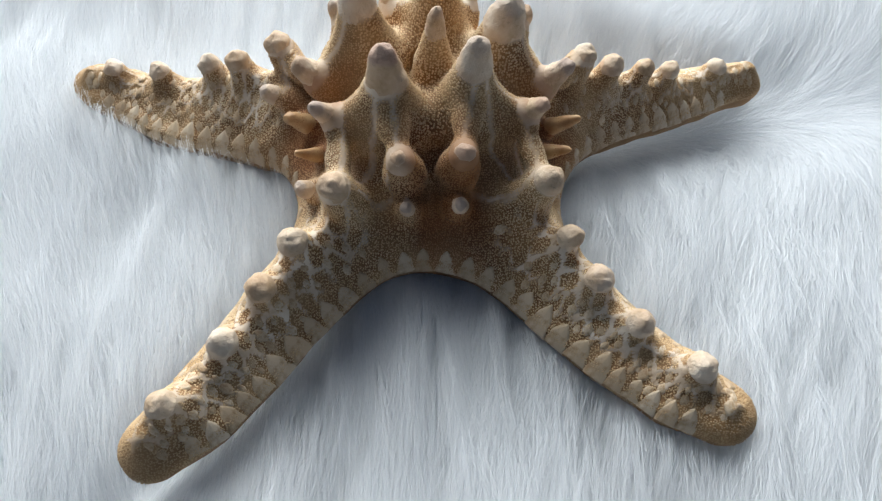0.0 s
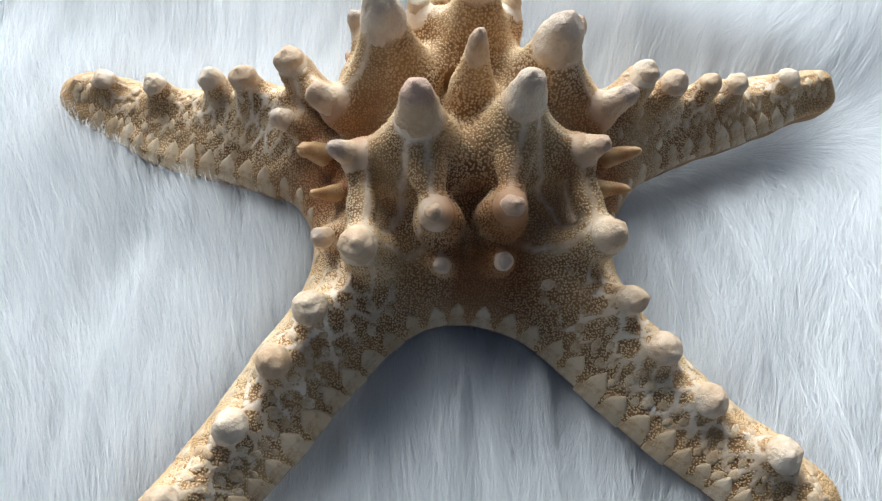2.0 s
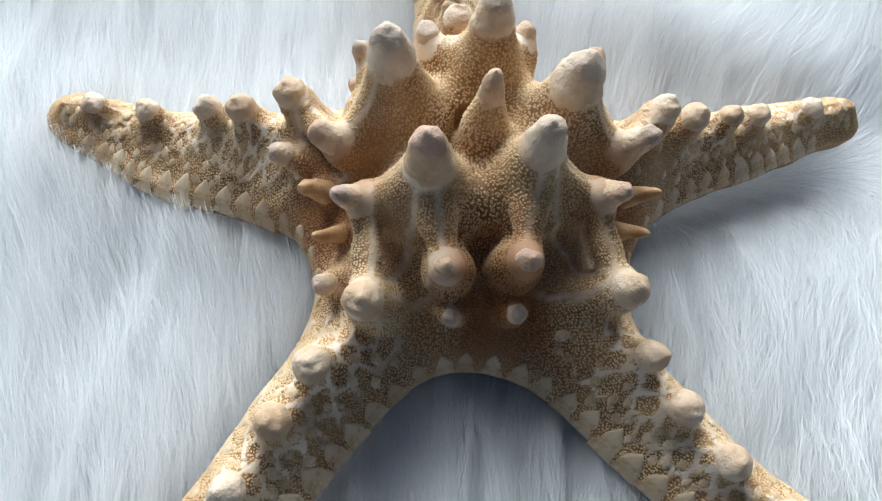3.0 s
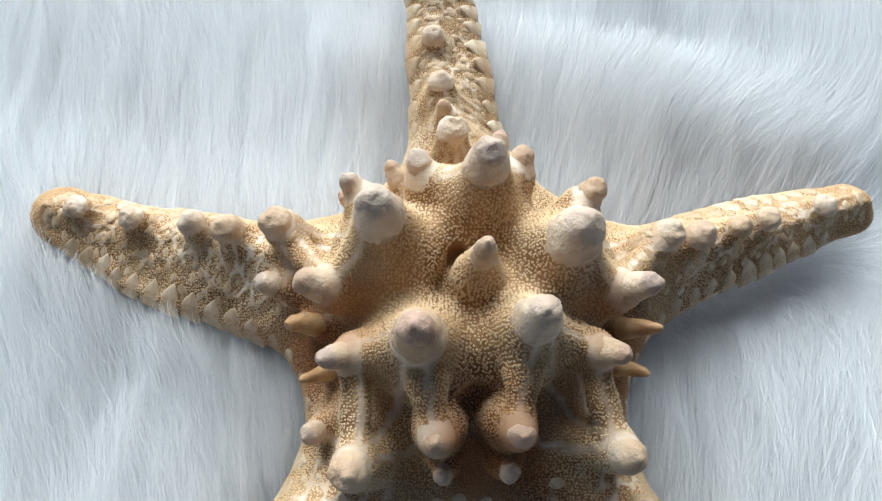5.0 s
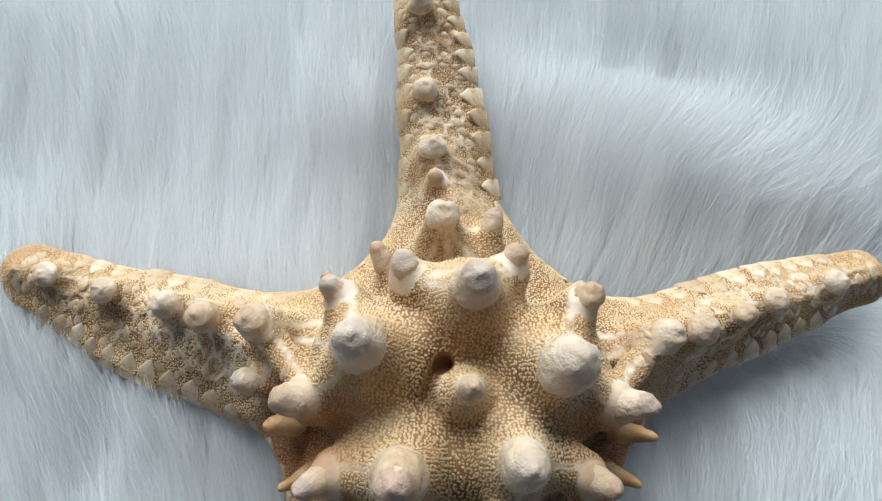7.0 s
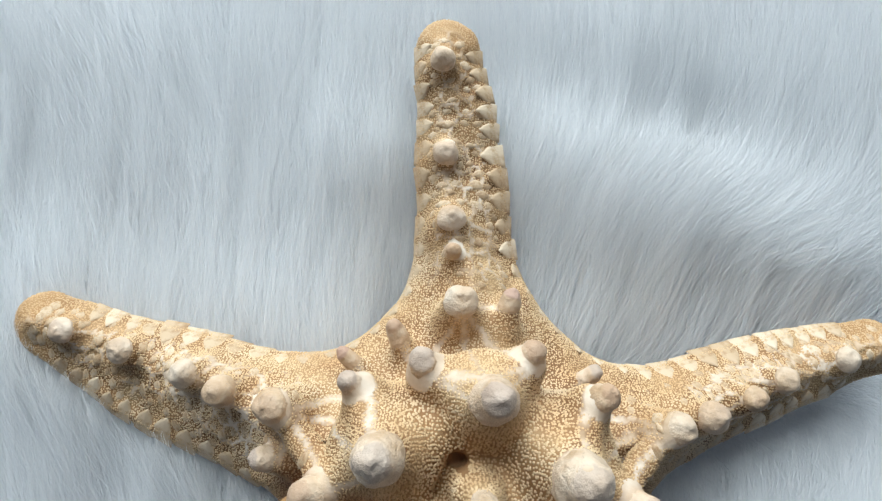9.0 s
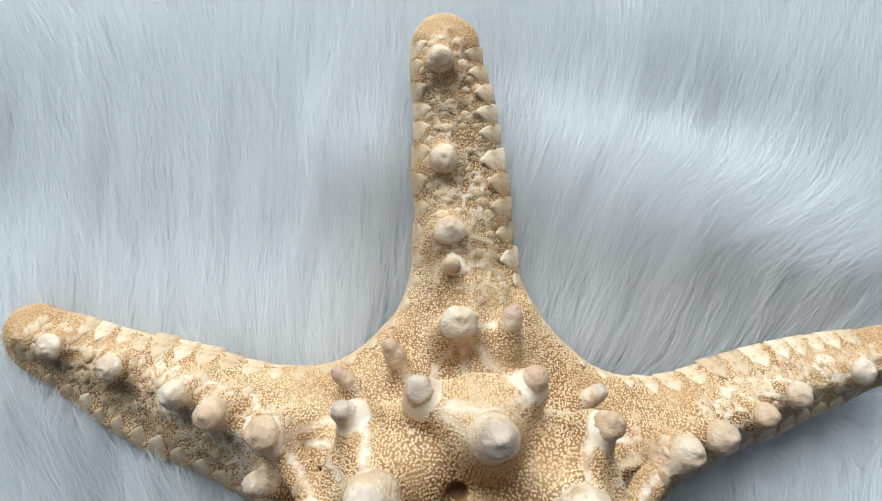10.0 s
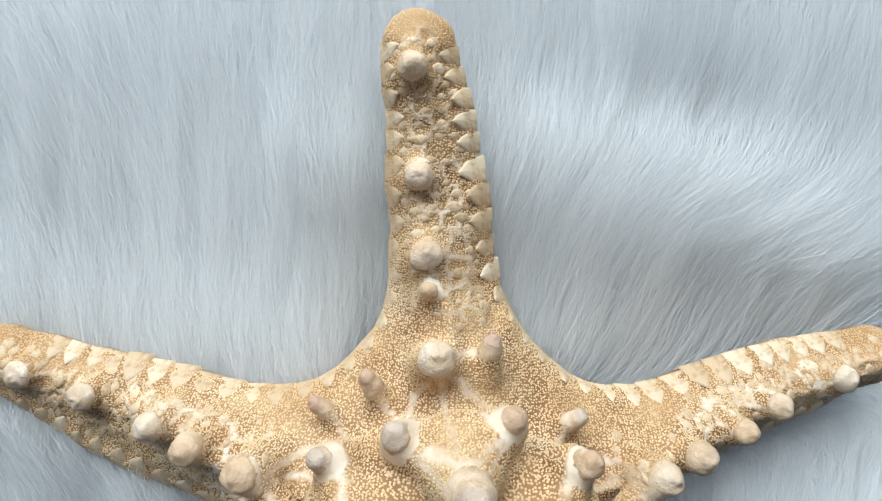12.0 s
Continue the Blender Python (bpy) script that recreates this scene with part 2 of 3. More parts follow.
def margin_height(x, y):
    """Body's margin height, fitted to the camera's view: left arm low, rear arm raised."""
    return 0.42 - 0.62 * np.clip((-x - 3.2) / 4.0, 0, 1) - 0.3 * np.clip((x - 3.0) / 4.0, 0, 1) * np.clip((y + 1) / 2, 0, 1) + 0.22 * np.clip((y - 4.2) / 1.0, 0, 1) + 0.2 * np.clip(y - 5.0, 0, 3.6)


def outline_field(x, y):
    """How far outside the body's outline each place lies, seen from above: five arms that run into the disc in wide arcs."""
    s = np.hypot(x - 0.25, y + 0.12) - 2.9
    for name, line in ARMS.items():
        d, rad = along(line, x, y)
        s = smooth_min(s, d - np.interp(rad, WIDE_R, WIDE[name]), 2.0)
    return s


def ridge_distance(rows, x, y):
    """The distance to a ridge, and the ridge's height at its nearest place."""
    best, top, r = np.full(x.shape, 99.0), np.zeros(x.shape), np.zeros(x.shape)
    for (ax, ay, az), (bx, by, bz) in zip(rows, rows[1:]):
        dx, dy = bx - ax, by - ay
        u = np.clip(((x - ax) * dx + (y - ay) * dy) / (dx * dx + dy * dy), 0, 1)
        d = np.hypot(x - ax - u * dx, y - ay - u * dy)
        near = d < best
        best, top = np.where(near, d, best), np.where(near, az + (bz - az) * u, top)
        r = np.where(near, np.hypot(ax + u * dx - CX, ay + u * dy - CY), r)
    return best, top, r


def body_height(x, y):
    """Height of the bare body's upper side: a blunt five-sided cone whose ridges run out along the arms."""
    inner = np.maximum(-outline_field(x, y), 0.0) + 1e-3
    low = margin_height(x, y) + 0.12
    c = np.maximum(np.hypot(x - CX, y - CY) - 1.35, 0)
    t = inner / (inner + c)
    h = low + (3.52 - low) * (0.35 * t ** 0.4 + 0.65 * t ** 2.6) * np.exp(-((c / 2.2) ** 4))
    # steep flanks between the arms
    gap = np.degrees(np.min([np.abs((np.arctan2(y - CY, x - CX) - a + math.pi) % (2 * math.pi) - math.pi) for a in ARM_ANGLES], axis=0))
    u = np.clip((gap - 6) / 16, 0, 1)
    h = smooth_max(h, low + np.minimum(2.2 * inner ** 0.33, 1.95) * u * u * (3 - 2 * u) * np.exp(-((c / 2.9) ** 6)), 0.15)
    for rows in RIDGES.values():
        d, top, r = ridge_distance(rows, x, y)
        flat = np.interp(r, [1.0, 2.2, 3.2, 4.2, 6.0], [0.55, 0.6, 0.42, 0.22, 0.12])
        t = inner / (inner + np.maximum(d - flat, 0))
        h = smooth_max(h, low + (top - low) * t ** np.interp(r, [2.0, 4.0], [0.75, 0.85]) * np.exp(-((d / 2.2) ** 4)), 0.3)
    for rows in SPURS:
        d, top, r = ridge_distance(rows, x, y)
        t = inner / (inner + np.maximum(d - 0.12, 0) * 1.3)
        h = smooth_max(h, low + (top - low) * t * np.exp(-((d / 1.4) ** 4)), 0.2)
    return h - 0.06 + 0.26 * np.clip((inner - 0.1) / 0.6, 0, 1) * np.exp(-((c / 2.2) ** 4))


OUT = outline_field(PX, PY)
LOW = margin_height(PX, PY)
TOP = body_height(PX, PY)
HX, HY = np.gradient(TOP, STEP)


def lookup(grid, x, y):
    i = np.clip(np.round((np.asarray(x) - X0) / STEP).astype(int), 0, NX - 1)
    j = np.clip(np.round((np.asarray(y) - Y0) / STEP).astype(int), 0, NY - 1)
    return grid[i, j]


# spines: tip x, y, z, length, radius at the base, radius near the tip
DISC_SPINES = [
    (-0.84, -1.45, 4.82, 1.75, 0.66, 0.18), (0.95, -1.07, 4.84, 1.75, 0.66, 0.17), (1.58, 0.43, 4.65, 1.45, 0.68, 0.26),
    (0.05, 1.47, 4.8, 1.6, 0.64, 0.2), (-1.63, 0.4, 4.85, 1.6, 0.66, 0.22), (0.08, -0.1, 4.68, 1.05, 0.34, 0.1),
    (-0.4, -2.84, 3.42, 0.65, 0.36, 0.16), (0.88, -2.64, 3.52, 0.65, 0.36, 0.16), (-0.21, -3.28, 2.32, 0.25, 0.22, 0.11), (0.88, -3.16, 2.42, 0.27, 0.26, 0.12),
    (-2.26, -1.77, 3.42, 1.4, 0.42, 0.13), (2.45, -1.3, 3.6, 1.3, 0.42, 0.13),
    (-2.75, -1.85, 2.0, 1.0, 0.3, 0.06), (3.28, -1.23, 2.13, 1.0, 0.3, 0.06),
    (-3.18, -0.88, 2.07, 0.9, 0.32, 0.12), (3.47, -0.43, 2.28, 1.1, 0.32, 0.08),
    (-3.86, -0.16, 2.12, 0.8, 0.34, 0.17), (-2.83, -0.46, 3.34, 1.3, 0.46, 0.18), (3.05, 0.01, 3.5, 1.5, 0.5, 0.15),
    (-2.33, 1.46, 3.4, 1.1, 0.4, 0.14), (-2.62, 1.91, 1.82, 0.7, 0.24, 0.12), (2.14, 1.77, 3.45, 1.1, 0.42, 0.17), (2.24, 2.17, 2.1, 0.7, 0.26, 0.14),
    (-1.14, 1.98, 3.5, 1.0, 0.4, 0.19), (0.8, 2.37, 3.35, 1.0, 0.38, 0.17), (-1.74, 2.54, 2.1, 0.9, 0.28, 0.14), (0.46, 3.39, 2.25, 0.5, 0.28, 0.14),
    (-2.56, -2.8, 2.05, 0.6, 0.3, 0.15),
]
ARM_SPINES = [
    (-1.69, -3.38, 3.15, 0.9, 0.5, 0.3), (-2.4, -4.25, 2.48, 0.75, 0.46, 0.3), (-2.92, -5.1, 2.1, 0.7, 0.46, 0.3), (-3.48, -6.15, 1.8, 0.65, 0.44, 0.29), (-4.3, -7.35, 1.68, 0.55, 0.42, 0.28),
    (2.68, -2.78, 3.17, 0.95, 0.48, 0.28), (3.2, -3.6, 2.42, 0.7, 0.42, 0.25), (3.83, -4.32, 2.07, 0.7, 0.46, 0.3), (4.68, -5.05, 1.7, 0.6, 0.44, 0.3), (5.85, -5.85, 1.6, 0.55, 0.48, 0.34),
    (-3.62, 0.82, 2.88, 0.9, 0.46, 0.32), (-4.71, 0.9, 2.16, 0.7, 0.44, 0.3), (-5.53, 1.1, 1.76, 0.65, 0.42, 0.29), (-7.03, 1.36, 1.12, 0.5, 0.38, 0.26), (-8.36, 1.6, 0.82, 0.45, 0.4, 0.28),
    (3.7, 1.33, 2.82, 0.85, 0.46, 0.3), (4.52, 1.6, 2.36, 0.7, 0.42, 0.3), (5.47, 2.02, 1.95, 0.65, 0.38, 0.27), (6.32, 2.47, 1.56, 0.55, 0.38, 0.26), (7.8, 3.07, 1.24, 0.4, 0.38, 0.28),
    (-0.55, 3.09, 2.96, 0.8, 0.5, 0.3), (-0.73, 4.1, 2.11, 0.5, 0.3, 0.15), (-0.85, 4.73, 2.16, 0.6, 0.44, 0.29), (-1.12, 6.12, 1.94, 0.55, 0.4, 0.27), (-1.43, 7.97, 2.26, 0.55, 0.4, 0.24),
]
SPINES = []
for on_disc, rows in ((True, DISC_SPINES), (False, ARM_SPINES)):
    for x, y, z, length, rb, rt in rows:
        r = math.hypot(x - CX, y - CY)
        if on_disc:
            lean = 0.2 if rb > 0.5 or r < 0.5 else 0.3 if y < -2.4 else 0.62
            way = Vector(((x - CX) * lean, (y - CY) * lean, z * 0.68)).normalized()
        else:
            rb, rt = rb * 0.82, rt * 0.85
            n = Vector((-lookup(HX, x, y), -lookup(HY, x, y), 2.6)).normalized()
            way = (n + Vector(((x - CX) / r * 0.22, (y - CY) / r * 0.22, 0.4))).normalized()
        SPINES.append((Vector((x, y, z)), way, length, rb, rt))


def spine_radius(u, length, rb, rt):
    """The radius at u from the foot (0) to the tip (1): a flared foot that narrows to a blunt cone."""
    full = length + 0.3
    u = np.maximum(u, 0)
    flare = (0.35 if rb > 0.5 else 0.22) * rb * np.clip((0.6 - u) / 0.6, 0, 1) ** 1.7
    m = 1 - np.clip((1 - u) * full / (rt * 1.15), 0, 1)
    return (1.08 * rb + (rt - 1.08 * rb) * u) * np.sqrt(1 - m * m) + flare


# low bony ridges that join the spines, by their numbers
LINKS = [(0, 6), (0, 10), (0, 28), (6, 28), (10, 28), (1, 7), (1, 11), (1, 33), (7, 33), (11, 33), (4, 17), (4, 19), (4, 38), (17, 38), (19, 38), (38, 16),
         (2, 18), (2, 21), (2, 43), (18, 43), (21, 43), (3, 23), (3, 24), (3, 48), (23, 24), (23, 48), (24, 48), (28, 27), (10, 12), (17, 14), (18, 15), (11, 13),
         (48, 26), (23, 25), (19, 20), (21, 22)]
# webs of skin that hang between neighbouring spines, half way up them
WEBS = [(19, 17), (21, 18), (23, 24), (10, 0), (11, 1), (17, 4), (18, 2), (6, 0), (7, 1), (28, 10), (33, 11), (3, 23), (3, 24), (38, 17), (43, 18), (19, 4), (21, 2)]
RIDGE = np.full(PX.shape, 99.0)
for a, b in LINKS:
    pa, pb = (SPINES[k][0] - SPINES[k][1] * SPINES[k][2] * 0.8 for k in (a, b))
    d, _ = along([(pa.x, pa.y), (pb.x, pb.y)], PX + 0.07 * field(7, 0.35, PX, PY), PY + 0.07 * field(8, 0.35, PX, PY))
    RIDGE = np.minimum(RIDGE, d)


def cells(x, y, size, seed):
    """Cells round scattered points: how near each place is to the border between two of them (0 on the border)."""
    rnd = np.random.RandomState(seed)
    jit = rnd.uniform(0.12, 0.88, (128, 128, 2))
    i, j = np.floor(x / size).astype(int), np.floor(y / size).astype(int)
    f1, f2 = np.full(x.shape, 99.0), np.full(x.shape, 99.0)
    for a in (-1, 0, 1):
        for b in (-1, 0, 1):
            q = jit[(i + a) % 128, (j + b) % 128]
            d = np.hypot(x / size - (i + a + q[..., 0]), y / size - (j + b + q[..., 1]))
            f2 = np.minimum(f2, np.maximum(f1, d))
            f1 = np.minimum(f1, d)
    return f2 - f1


# the lattice of plates on the arms: bare bars round pockets of grains; it fades towards the disc
FROM_MIDDLE = np.hypot(PX - CX, PY - CY)
LATTICE = np.clip(1.2 - cells(PX, PY, 0.34, 9) / 0.34, 0, 1) * np.where(PY < -1.5, 1.0, 0.78) * np.clip((FROM_MIDDLE - 2.9) / 1.2, 0, 1) * np.clip((field(15, 0.6, PX, PY) + 0.75) / 0.5, 0, 1) * np.clip((-OUT - 0.25) / 0.2, 0, 1)


def surface_net(f, origin, step):
    """A quad mesh of the zero surface of the values f on a grid: one corner in each cell that the surface crosses."""
    inside = f < 0
    count = np.zeros([n - 1 for n in f.shape], np.float32)
    place = [np.zeros_like(count) for _ in range(3)]
    for axis in range(3):
        a = [slice(None)] * 3
        b = [slice(None)] * 3
        a[axis], b[axis] = slice(0, -1), slice(1, None)
        fa, fb = f[tuple(a)], f[tuple(b)]
        cross = inside[tuple(a)] != inside[tuple(b)]
        with np.errstate(divide="ignore", invalid="ignore"):
            u = np.where(cross, fa / (fa - fb), 0).astype(np.float32)
        others = [k for k in range(3) if k != axis]
        for o1 in (0, 1):
            for o2 in (0, 1):
                s = [slice(None)] * 3
                s[others[0]] = slice(o1, f.shape[others[0]] - 1 + o1)
                s[others[1]] = slice(o2, f.shape[others[1]] - 1 + o2)
                c = cross[tuple(s)]
                count += c
                place[axis] += np.where(c, u[tuple(s)], 0)
                place[others[0]] += np.where(c, o1, 0)
                place[others[1]] += np.where(c, o2, 0)
    used = count > 0
    number = np.full(count.shape, -1, np.int64)
    number[used] = np.arange(used.sum())
    cells = np.argwhere(used)
    verts = np.stack([origin[k] + step * (cells[:, k] + place[k][used] / count[used]) for k in range(3)], 1)
    quads = []
    for axis in range(3):
        o1, o2 = [k for k in range(3) if k != axis]
        a = [slice(1, -1)] * 3
        b = [slice(1, -1)] * 3
        a[axis], b[axis] = slice(0, -1), slice(1, None)
        ia, ib = inside[tuple(a)], inside[tuple(b)]
        at = np.argwhere(ia != ib)
        flip = ia[ia != ib]
        base = at.copy()
        base[:, o1] += 1
        base[:, o2] += 1
        c = []
        for d1, d2 in ((1, 1), (0, 1), (0, 0), (1, 0)):
            q = base.copy()
            q[:, o1] -= d1
            q[:, o2] -= d2
            c.append(number[q[:, 0], q[:, 1], q[:, 2]])
        q = np.stack(c, 1)
        turn = flip if axis != 1 else ~flip
        q[~turn] = q[~turn][:, ::-1]
        quads.append(q)
    return verts, np.concatenate(quads)


def mesh_from(name, verts, faces):
    """A mesh from arrays of corners and of faces with equally many corners each."""
    me = bpy.data.meshes.new(name)
    k = faces.shape[1]
    me.vertices.add(len(verts))
    me.vertices.foreach_set("co", np.ascontiguousarray(verts, np.float32).ravel())
    me.loops.add(faces.size)
    me.loops.foreach_set("vertex_index", np.ascontiguousarray(faces, np.int32).ravel())
    me.polygons.add(len(faces))
    me.polygons.foreach_set("loop_start", np.arange(0, faces.size, k, dtype=np.int32))
    me.polygons.foreach_set("use_smooth", np.ones(len(faces), bool))
    me.update(calc_edges=True)
    return me


def grow_body():
    nz = NZ
    gz = Z0 + STEP * np.arange(nz)
    slope = np.sqrt(1 + np.clip(HX ** 2 + HY ** 2, 0, 9))
    lump = 0.05 * LATTICE + 0.12 * np.exp(-(RIDGE / 0.2) ** 2) + 0.04 * field(3, 0.8, PX, PY) + 0.03 * field(4, 0.3, PX, PY)
    f = ((gz[None, None, :] - (TOP + lump)[:, :, None]) / slope[:, :, None]).astype(np.float32)
    # the steep margin all round
    rim = (OUT + 0.03 * field(5, 0.5, PX, PY))[:, :, None] + 0.12 * ((gz[None, None, :] - LOW[:, :, None]) / 0.5) ** 2
    f = smooth_max(f, rim.astype(np.float32), 0.22).astype(np.float32)
    for tip, way, length, rb, rt in SPINES:
        full = length + 0.3
        foot = tip - way * (length + 0.3)
        reach = rb * 2.4 + 0.9
        lo = [min(tip[k], foot[k]) - reach for k in range(3)]
        hi = [max(tip[k], foot[k]) + reach for k in range(3)]
        i0, i1 = max(0, int((lo[0] - X0) / STEP)), min(NX, int((hi[0] - X0) / STEP) + 1)
        j0, j1 = max(0, int((lo[1] - Y0) / STEP)), min(NY, int((hi[1] - Y0) / STEP) + 1)
        k0, k1 = max(0, int((lo[2] - Z0) / STEP)), min(nz, int((hi[2] - Z0) / STEP) + 1)
        x, y, z = gx[i0:i1, None, None] - foot.x, gy[None, j0:j1, None] - foot.y, gz[None, None, k0:k1] - foot.z
        u = np.clip((x * way.x + y * way.y + z * way.z) / full, -0.8, 1 - (1.05 * rt + 0.12) / full)
        d = np.sqrt((x - u * full * way.x) ** 2 + (y - u * full * way.y) ** 2 + (z - u * full * way.z) ** 2)
        cone = ((d - spine_radius(u, length, rb, rt) * 0.93) * 0.85).astype(np.float32)
        f[i0:i1, j0:j1, k0:k1] = smooth_min(f[i0:i1, j0:j1, k0:k1], cone, 0.42 if rb > 0.5 else 0.3)
    for a, b in WEBS:
        (ta, wa, la, ra, _), (tb, wb, lb, rb, _) = SPINES[a], SPINES[b]
        pa, pb = ta - wa * la * 0.62, tb - wb * lb * 0.62
        mid = (pa + pb) / 2 - Vector((0, 0, 0.16))
        for p, q in ((pa, mid), (mid, pb)):
            lo = [min(p[k], q[k]) - 0.8 for k in range(3)]
            hi = [max(p[k], q[k]) + 0.8 for k in range(3)]
            i0, i1 = max(0, int((lo[0] - X0) / STEP)), min(NX, int((hi[0] - X0) / STEP) + 1)
            j0, j1 = max(0, int((lo[1] - Y0) / STEP)), min(NY, int((hi[1] - Y0) / STEP) + 1)
            k0, k1 = max(0, int((lo[2] - Z0) / STEP)), min(nz, int((hi[2] - Z0) / STEP) + 1)
            x, y, z = gx[i0:i1, None, None] - p.x, gy[None, j0:j1, None] - p.y, gz[None, None, k0:k1] - p.z
            w = q - p
            u = np.clip((x * w.x + y * w.y + z * w.z) / w.length_squared, 0, 1)
            d = np.sqrt((x - u * w.x) ** 2 + (y - u * w.y) ** 2 + (z - u * w.z) ** 2)
            f[i0:i1, j0:j1, k0:k1] = smooth_min(f[i0:i1, j0:j1, k0:k1], (d - 0.17).astype(np.float32), 0.35)
    # the pore beside the middle spine, and the flat underside
    x, y, z = gx[:, None, None] + 0.27, gy[None, :, None] - 0.36, gz[None, None, :]
    pore = np.maximum(np.sqrt((x / 1.25) ** 2 + y ** 2) - 0.13, 2.7 - z)
    f = np.maximum(f, -pore.astype(np.float32))
    f = np.maximum(f, (LOW[:, :, None] - 0.5 - gz[None, None, :]).astype(np.float32))
    f[0], f[-1], f[:, 0], f[:, -1], f[:, :, 0], f[:, :, -1] = 1, 1, 1, 1, 1, 1
    return surface_net(f, (X0, Y0, Z0), STEP)


def part(name, me, mat, parent, label=""):
    ob = new(name, me)
    if not me.materials:
        me.materials.append(mat)
    ob.parent = parent
    return tagged(ob, label)


starfish = tagged(new("starfish"), "dried knobbly sea star, cream and brown, lying on white fur", "starfish")
bv, bf = grow_body()
body_mesh = mesh_from("body", bv / 100, bf)


def bare_from(i):
    """How far up the spine of that number the grains climb before it is bare."""
    return 0.38 if i in THORNS else (0.42 if i < len(DISC_SPINES) else 0.5) + 0.14 * ((i * 0.618) % 1.0)


def bare_places(v):
    """How bare of grains each corner of the body is, from 0 to 1: on the spines, on the ridges and near the edge."""
    bare = np.exp(-(lookup(RIDGE, v[:, 0], v[:, 1]) / 0.1) ** 2) * 0.62
    bare = np.maximum(bare, lookup(LATTICE, v[:, 0], v[:, 1]) ** 1.1 * 0.88)
    for i, (tip, way, length, rb, rt) in enumerate(SPINES):
        if i in THORNS:
            continue
        d, full = v - np.array(tip), length + 0.3
        u = 1 + d @ np.array(way) / full
        off = np.linalg.norm(d - np.outer((u - 1) * full, np.array(way)), axis=1)
        near = off < spine_radius(np.clip(u, 0, 0.97), length, rb, rt) + 0.1
        bare = np.maximum(bare, np.where(near, np.clip((u - bare_from(i) - 0.03) / 0.14, 0, 1), 0))
    return np.clip(bare, 0, 1)


body_mesh.attributes.new("bare", "FLOAT", "POINT").data.foreach_set("value", bare_places(bv).astype(np.float32))


# brown mask of the hollows between the arms, front half: pigment plus painted shade
def rust_shade_places(v):
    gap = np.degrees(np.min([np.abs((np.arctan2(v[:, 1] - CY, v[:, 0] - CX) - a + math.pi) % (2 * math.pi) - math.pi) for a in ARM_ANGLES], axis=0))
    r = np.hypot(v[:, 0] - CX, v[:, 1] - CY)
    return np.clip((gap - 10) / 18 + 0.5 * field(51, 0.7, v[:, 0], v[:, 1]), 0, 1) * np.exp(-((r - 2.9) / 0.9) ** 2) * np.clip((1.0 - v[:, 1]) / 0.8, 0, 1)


body_mesh.attributes.new("rust_shade", "FLOAT", "POINT").data.foreach_set("value", rust_shade_places(bv).astype(np.float32))
part("body", body_mesh, SKIN, starfish, "tan granular skin of the disc and five arms")


def scatter_grains(v, q, bare, seed):
    """Low rounded grains half a millimetre across, scattered over the body where it is not bare."""
    rnd = np.random.RandomState(seed)
    n = np.cross(v[q[:, 2]] - v[q[:, 0]], v[q[:, 3]] - v[q[:, 1]])
    area = np.linalg.norm(n, axis=1)
    n = n / (area[:, None] + 1e-12)
    pick = rnd.choice(len(q), 700000, p=area / area.sum())
    a, b = rnd.uniform(0, 1, (2, len(pick), 1))
    c = q[pick]
    p = (v[c[:, 0]] * (1 - a) + v[c[:, 1]] * a) * (1 - b) + (v[c[:, 3]] * (1 - a) + v[c[:, 2]] * a) * b
    pore = np.hypot(p[:, 0] + 0.27, p[:, 1] - 0.36) < 0.19
    open_skin = ~pore & (bare[c].mean(1) + rnd.uniform(-0.16, 0.16, len(pick)) < 0.42)
    keep = open_skin & (p[:, 2] > lookup(LOW, p[:, 0], p[:, 1]) - 0.05) & (n[pick, 2] > -0.3)
    p, m = p[keep], n[pick][keep]
    # one grain to each small cell, the one nearest to a place near the cell's middle; grains are coarser on top of the disc
    coarse = np.hypot(p[:, 0] - CX, p[:, 1] - CY) < 1.75 + 0.25 * field(61, 0.5, p[:, 0], p[:, 1])
    chosen, width = [], []
    for here, size in ((coarse, 0.061), (~coarse, 0.05)):
        where = np.flatnonzero(here)
        cell = np.floor(p[where] / size)
        key = cell.astype(np.int64) @ np.array([1, 4096, 4096 * 4096])
        aim = np.stack([np.modf(np.abs(np.sin(key * f) * 43758.5453))[0] for f in (0.137, 0.291, 0.173)], 1) * 0.5 + 0.25
        off = np.linalg.norm(p[where] / size - cell - aim, axis=1)
        order = np.lexsort((off, key))
        _, first = np.unique(key[order], return_index=True)
        best = order[first]
        best = best[off[best] < 0.62]
        chosen.append(where[best])
        width.append(np.full(len(best), size))
    chosen, width = np.concatenate(chosen), np.concatenate(width)
    p, m = p[chosen], m[chosen]
    side = np.cross(m, np.array([0.31, 0.87, 0.38]))
    side /= np.linalg.norm(side, axis=1, keepdims=True) + 1e-9
    other = np.cross(m, side)
    r = (0.51 * width * rnd.uniform(0.82, 1.15, len(p)))[:, None]
    turn = rnd.uniform(0, 6.28, len(p))[:, None]
    ring = [p - m * 0.008 + r * (np.cos(turn + k * math.pi / 3) * side + np.sin(turn + k * math.pi / 3) * other) for k in range(6)]
    verts = np.stack(ring + [p + m * r * 1.05], 1)
    tri = np.array([(k, (k + 1) % 6, 6) for k in range(6)])
    faces = (np.arange(len(p))[:, None, None] * 7 + tri[None]).reshape(-1, 3)
    return verts.reshape(-1, 3), faces


